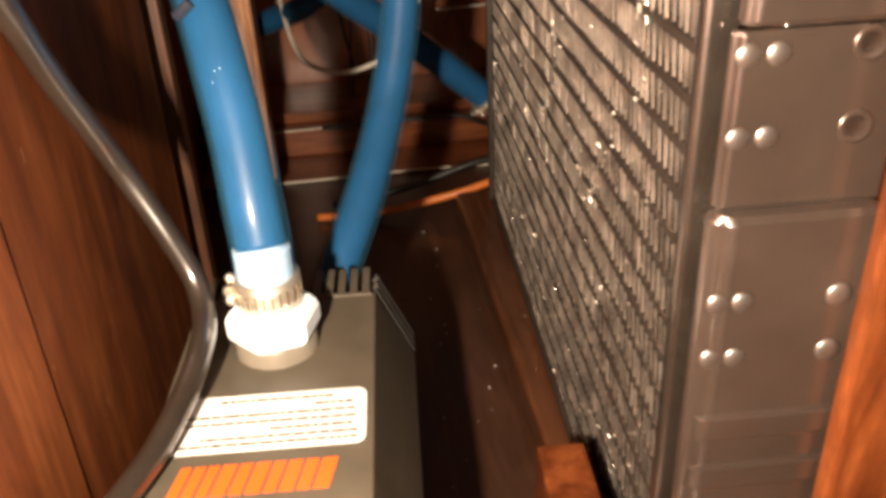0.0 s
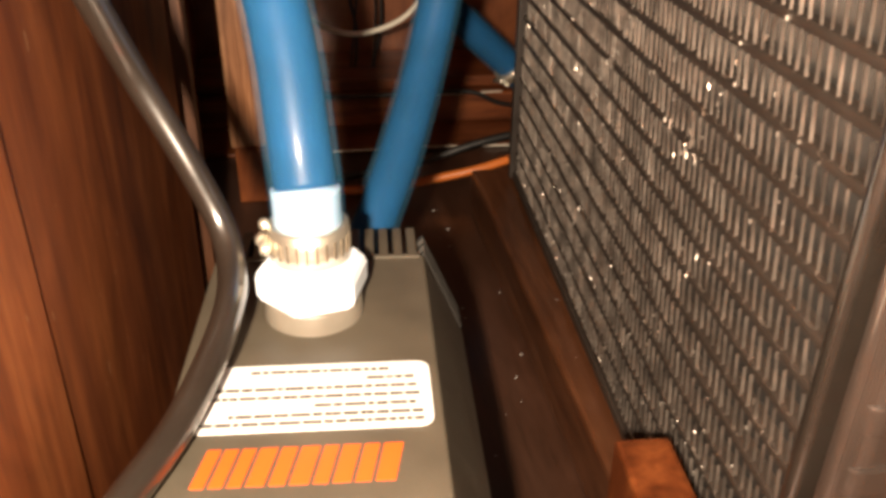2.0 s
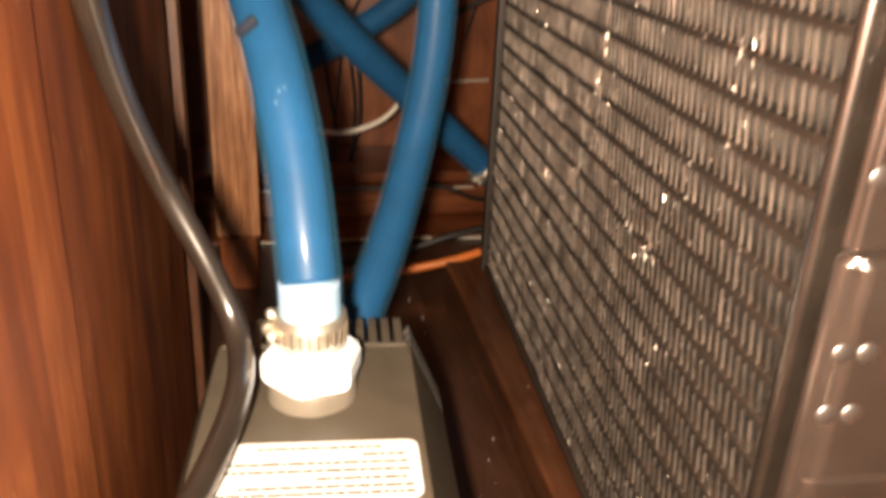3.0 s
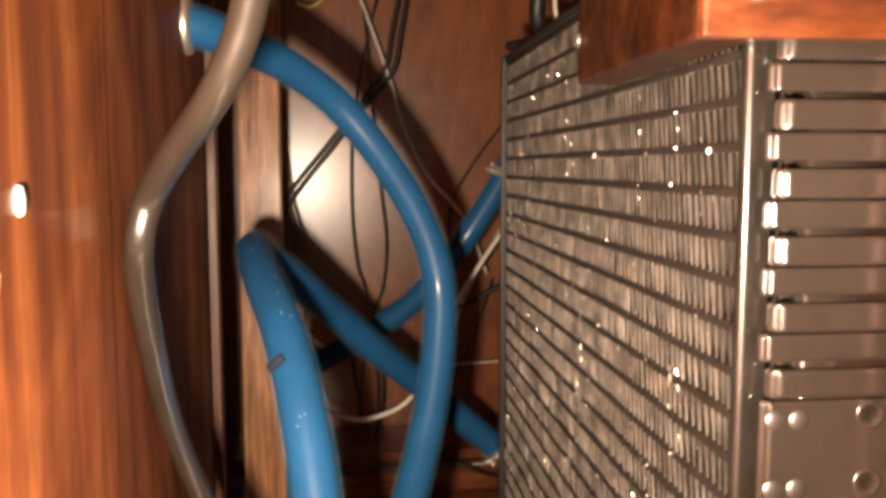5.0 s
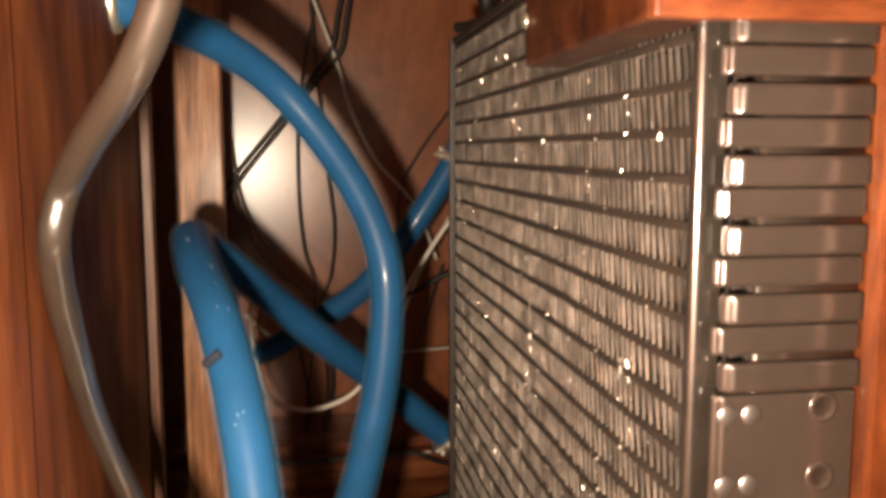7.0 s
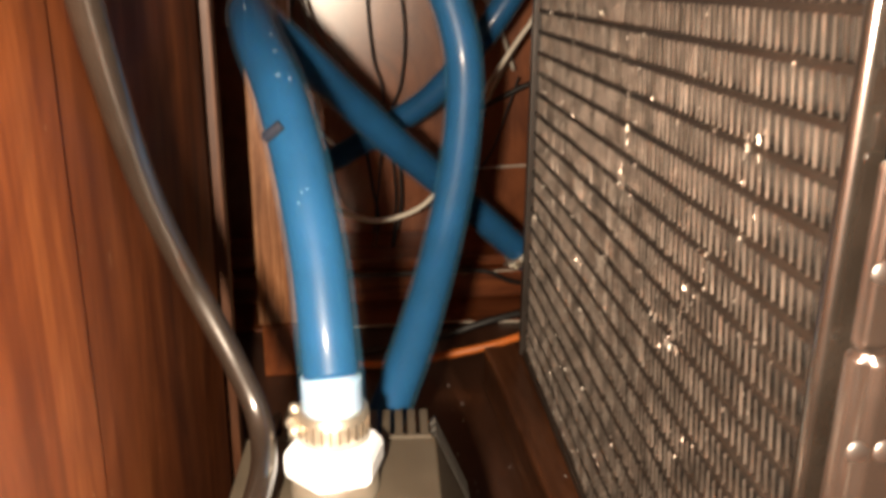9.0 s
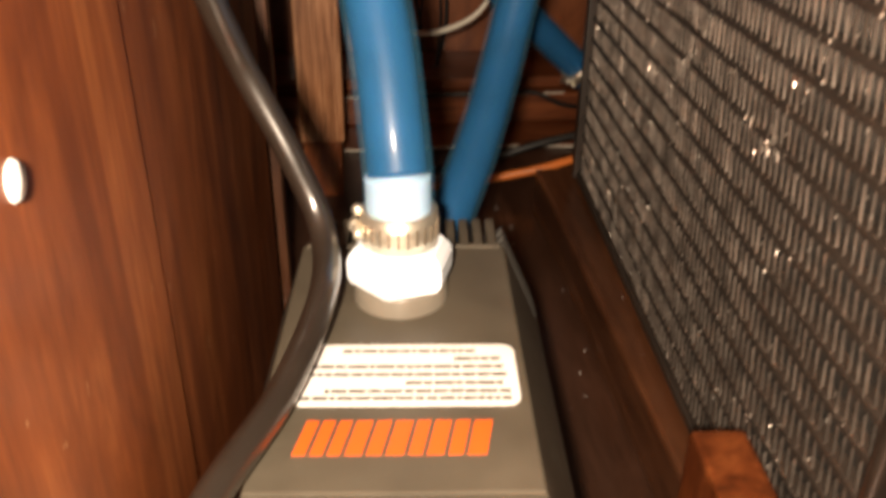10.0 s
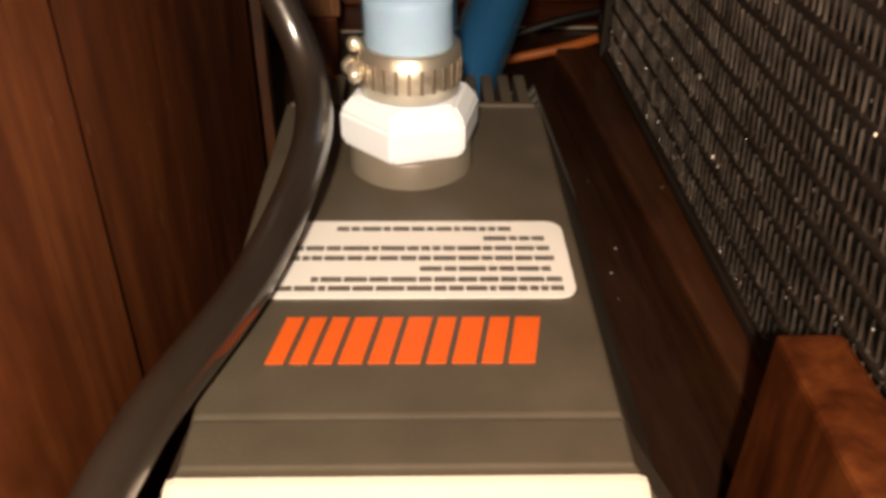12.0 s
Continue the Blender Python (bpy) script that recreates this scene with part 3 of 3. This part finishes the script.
part("flange", lathe([(0.0078, -0.003), (0.0108, -0.003), (0.0111, 0.0), (0.0106, 0.0016), (0.0092, 0.0020)], (-0.0938, 0.2905, 0.3431), 28, Matrix.Rotation(radians(3.9), 3, "Z") @ Matrix.Rotation(radians(90), 3, "Y")), STEEL, back_hose, "bright flange on the side panel", True)
part("pen_mark", lathe([(0.0016, -0.0006), (0.0013, 0.0006)], (-0.0610, 0.3202, 0.3360), 10, Matrix.Rotation(radians(90), 3, "X")), INKMARK, back_hose)

return_hose = empty("blue_hose", "translucent blue hose from the upper radiator port to the rear", "hose", "blue hoses")
H3 = [(0.0620, 0.5030, 0.2960), (0.0547, 0.5025, 0.2800), (0.0288, 0.5020, 0.2400), (0.0006, 0.5118, 0.2040), (-0.0287, 0.5228, 0.1816), (-0.0591, 0.5400, 0.1603), (-0.0760, 0.5560, 0.1510), (-0.0930, 0.5740, 0.1420)]
blue_hose(return_hose, H3)
clamp_ring(return_hose, (0.0575, 0.5026, 0.2860), (0.45, 0.02, 0.9), R_HOSE + 0.0003, 0.006, (-0.9, -0.3, 0.3))


# ---- cables ----
def cable(name, points, radius, material, label, category="cable", group=""):
    return tagged(part(name, tube(points, radius, 16, 10), material, None, "", True), label, category, group)


cable("power_cable", [(-0.0200, 0.0800, 0.6200), (-0.0210, 0.0800, 0.5000), (-0.0279, 0.0882, 0.3983), (-0.0367, 0.1019, 0.3582), (-0.0444, 0.1144, 0.3372), (-0.0489, 0.1249, 0.3189), (-0.0561, 0.1333, 0.3058), (-0.0677, 0.1498, 0.2947), (-0.0763, 0.1620, 0.2849), (-0.0797, 0.1639, 0.2735), (-0.0826, 0.1771, 0.2577), (-0.0841, 0.2030, 0.2238), (-0.0791, 0.2173, 0.1951), (-0.0682, 0.2151, 0.1711), (-0.0612, 0.2093, 0.1551), (-0.0590, 0.1911, 0.1480), (-0.0646, 0.1620, 0.1415), (-0.0739, 0.1307, 0.1405), (-0.0758, 0.1075, 0.1386), (-0.0735, 0.0519, 0.1300), (-0.0660, -0.0500, 0.0600)], 0.0034, CABLE, "glossy dark grey power cable draped over the pump")
cable("orange_cable", [(-0.06, 0.500, 0.033), (-0.02, 0.495, 0.036), (0.010, 0.492, 0.043), (0.040, 0.492, 0.050), (0.075, 0.500, 0.058)], 0.0026, ORANGE_WIRE, "orange cable lying on the cabinet floor")
cable("black_cable", [(-0.05, 0.515, 0.034), (0.000, 0.510, 0.046), (0.040, 0.512, 0.058), (0.080, 0.52, 0.064)], 0.0025, BLACK_WIRE, "black cable lying behind the orange cable")
cable("white_cable", [(-0.072, 0.552, 0.215), (-0.0715, 0.545, 0.165), (-0.062, 0.530, 0.133), (-0.046, 0.525, 0.1235), (-0.027, 0.525, 0.1225), (-0.003, 0.525, 0.134), (0.013, 0.53, 0.16), (0.03, 0.54, 0.195), (0.052, 0.55, 0.228), (0.075, 0.55, 0.26)], 0.0016, WHITE_WIRE, "loop of thin white cable hanging behind the hoses")
YW = 0.655


def hang(name, spots, radius, material, label, y=YW):
    if spots[0][1] > 0.425:
        spots = [(spots[0][0] * 0.8, 0.60)] + spots
    if spots[-1][1] > 0.425:
        spots = spots + [(spots[-1][0], 0.60)]
    k = (y + 0.032) / 0.672
    return cable(name, [(-0.028 + (x + 0.028) * k, y, 0.29 + (z - 0.29) * k) for x, z in spots], radius, material, label, "wire", "wires before the back panel")


BLACKS = "thin black wire hanging before the back panel"
hang("white_wire", [(-0.046, 0.47), (-0.038, 0.434), (-0.029, 0.408), (-0.018, 0.378), (-0.009, 0.352), (0.0, 0.321), (0.018, 0.285), (0.039, 0.261), (0.052, 0.243), (0.066, 0.205)], 0.0014, WHITE_WIRE, "thin pale wire hanging before the back panel")
hang("black_wire", [(0.006, 0.47), (0.004, 0.435), (-0.003, 0.392), (-0.009, 0.365), (-0.029, 0.341), (-0.054, 0.309), (-0.093, 0.258), (-0.10, 0.22)], 0.0020, BLACK_WIRE, BLACKS)
hang("black_wire", [(0.000, 0.47), (-0.002, 0.435), (-0.010, 0.392), (-0.015, 0.368), (-0.032, 0.344), (-0.057, 0.312), (-0.095, 0.264), (-0.104, 0.23)], 0.0019, BLACK_WIRE, BLACKS)
hang("black_wire", [(-0.012, 0.47), (-0.021, 0.422), (-0.027, 0.400), (-0.034, 0.365), (-0.041, 0.320), (-0.042, 0.258), (-0.038, 0.213), (-0.031, 0.186), (-0.034, 0.13), (-0.042, 0.06)], 0.0009, BLACK_WIRE, BLACKS)
hang("black_wire", [(-0.036, 0.47), (-0.030, 0.40), (-0.025, 0.334), (-0.019, 0.272), (-0.015, 0.231), (-0.018, 0.195), (-0.027, 0.165), (-0.022, 0.11), (-0.026, 0.06)], 0.0009, BLACK_WIRE, BLACKS)
hang("brown_wire", [(-0.096, 0.30), (-0.091, 0.262), (-0.082, 0.231), (-0.065, 0.204), (-0.047, 0.186), (-0.030, 0.178)], 0.0012, BROWN_WIRE, "thin brown wire curving before the back panel")
hang("brown_wire", [(-0.092, 0.30), (-0.087, 0.262), (-0.077, 0.233), (-0.060, 0.207), (-0.043, 0.189), (-0.028, 0.178)], 0.0010, BROWN_WIRE, "thin brown wire curving before the back panel")
hang("black_wire", [(0.095, 0.345), (0.077, 0.324), (0.052, 0.290), (0.038, 0.263), (0.036, 0.225), (0.046, 0.17)], 0.0010, BLACK_WIRE, BLACKS)
hang("white_wire", [(0.090, 0.262), (0.075, 0.236), (0.062, 0.213), (0.048, 0.185), (0.034, 0.150)], 0.0018, WHITE_WIRE, "thin pale wire hanging before the back panel")
hang("black_wire", [(0.025, 0.172), (0.044, 0.178), (0.076, 0.194), (0.10, 0.20)], 0.0022, BLACK_WIRE, "black cable running behind the radiator")
hang("black_wire", [(0.070, 0.20), (0.062, 0.175), (0.052, 0.145), (0.036, 0.12)], 0.0008, BLACK_WIRE, BLACKS)
hang("yellow_wire", [(-0.082, 0.416), (-0.071, 0.414), (-0.060, 0.423), (-0.053, 0.434), (-0.049, 0.46)], 0.0014, YELLOW_WIRE, "curled end of a thin yellow wire")
hang("white_wire", [(0.030, 0.131), (0.044, 0.131), (0.079, 0.133)], 0.0008, WHITE_WIRE, "thin pale wire along the back panel")
hang("white_wire", [(-0.085, 0.165), (-0.074, 0.154), (-0.065, 0.147), (-0.05, 0.144)], 0.0015, WHITE_WIRE, "short bend of pale wire behind the hose")
hang("black_wire", [(-0.045, 0.15), (-0.040, 0.117), (-0.036, 0.09), (-0.040, 0.053)], 0.0013, BLACK_WIRE, BLACKS)
hang("black_wire", [(-0.020, 0.15), (-0.018, 0.104), (-0.024, 0.07), (-0.026, 0.043)], 0.0013, BLACK_WIRE, BLACKS)
cable("black_cable", [(-0.06, 0.60, 0.058), (-0.01, 0.598, 0.060), (0.04, 0.597, 0.062), (0.065, 0.60, 0.052), (0.10, 0.61, 0.045)], 0.0017, BLACK_WIRE, "black cable lying on the rail at the back")
cable("white_wire", [tuple(CABINET_TURN @ Vector((x, 0.6105 + 0.0006 * math.sin(90 * x), 0.0550 + 0.0006 * math.sin(60 * x + 1)))) for x in (-0.07, -0.04, -0.01, 0.02, 0.05, 0.08, 0.11)], 0.0007, WHITE_WIRE, "thin pale wire along the rail at the back", "wire")
cable("white_wire", [tuple(CABINET_TURN @ Vector((x, 0.5665 - 0.001 * math.sin(70 * x), 0.0322 + 0.0008 * math.sin(50 * x)))) for x in (-0.07, -0.04, -0.01, 0.02, 0.05, 0.08, 0.11)], 0.0008, WHITE_WIRE, "thin pale wire along the low board", "wire")
cable("black_cable", [(0.088, 0.405, 0.3625), (0.070, 0.425, 0.3640), (0.0640, 0.430, 0.3720), (0.0650, 0.426, 0.40), (0.0670, 0.425, 0.46), (0.070, 0.425, 0.60)], 0.0045, BLACK_WIRE, "black cable rising from the top of the radiator")
cable("white_wire", [(0.080, 0.415, 0.3600), (0.0735, 0.418, 0.3640), (0.0705, 0.418, 0.385), (0.0715, 0.418, 0.43), (0.078, 0.418, 0.60)], 0.0011, WHITE_WIRE, "thin pale wire beside the black cable", "wire")
cable("black_cable", [(0.052, 0.452, 0.3595), (0.060, 0.440, 0.3600), (0.066, 0.400, 0.3600), (0.074, 0.34, 0.3600), (0.080, 0.26, 0.3600)], 0.0028, BLACK_WIRE, "black cable lying along the top of the radiator")


# ---- dust and crumbs ----
def crumbs():
    rnd = random.Random(11)
    bm = bmesh.new()
    for k in range(22):
        y = rnd.uniform(0.16, 0.5)
        x = rnd.uniform(0.006, 0.052)
        z = LEDGE_Z if x > 0.066 - 0.068 * y else FLOOR_Z
        if abs(x - (0.066 - 0.068 * y)) < 0.003 or (x > 0.030 and y < 0.195):
            continue
        r = rnd.choice((0.00022, 0.0003, 0.0003, 0.0004, 0.0006))
        own = bmesh.new()
        bmesh.ops.create_icosphere(own, subdivisions=1, radius=r)
        own.transform(Matrix.Translation((x, y, z + r * 0.6)) @ Matrix.Diagonal((rnd.uniform(0.7, 1.8), 1, 0.7, 1)))
        join(bm, own)
    return tagged(part("crumbs", bm, PAPER), "pale crumbs and dust on the wooden ledge and floor", "dust", "", "stuff")


crumbs()
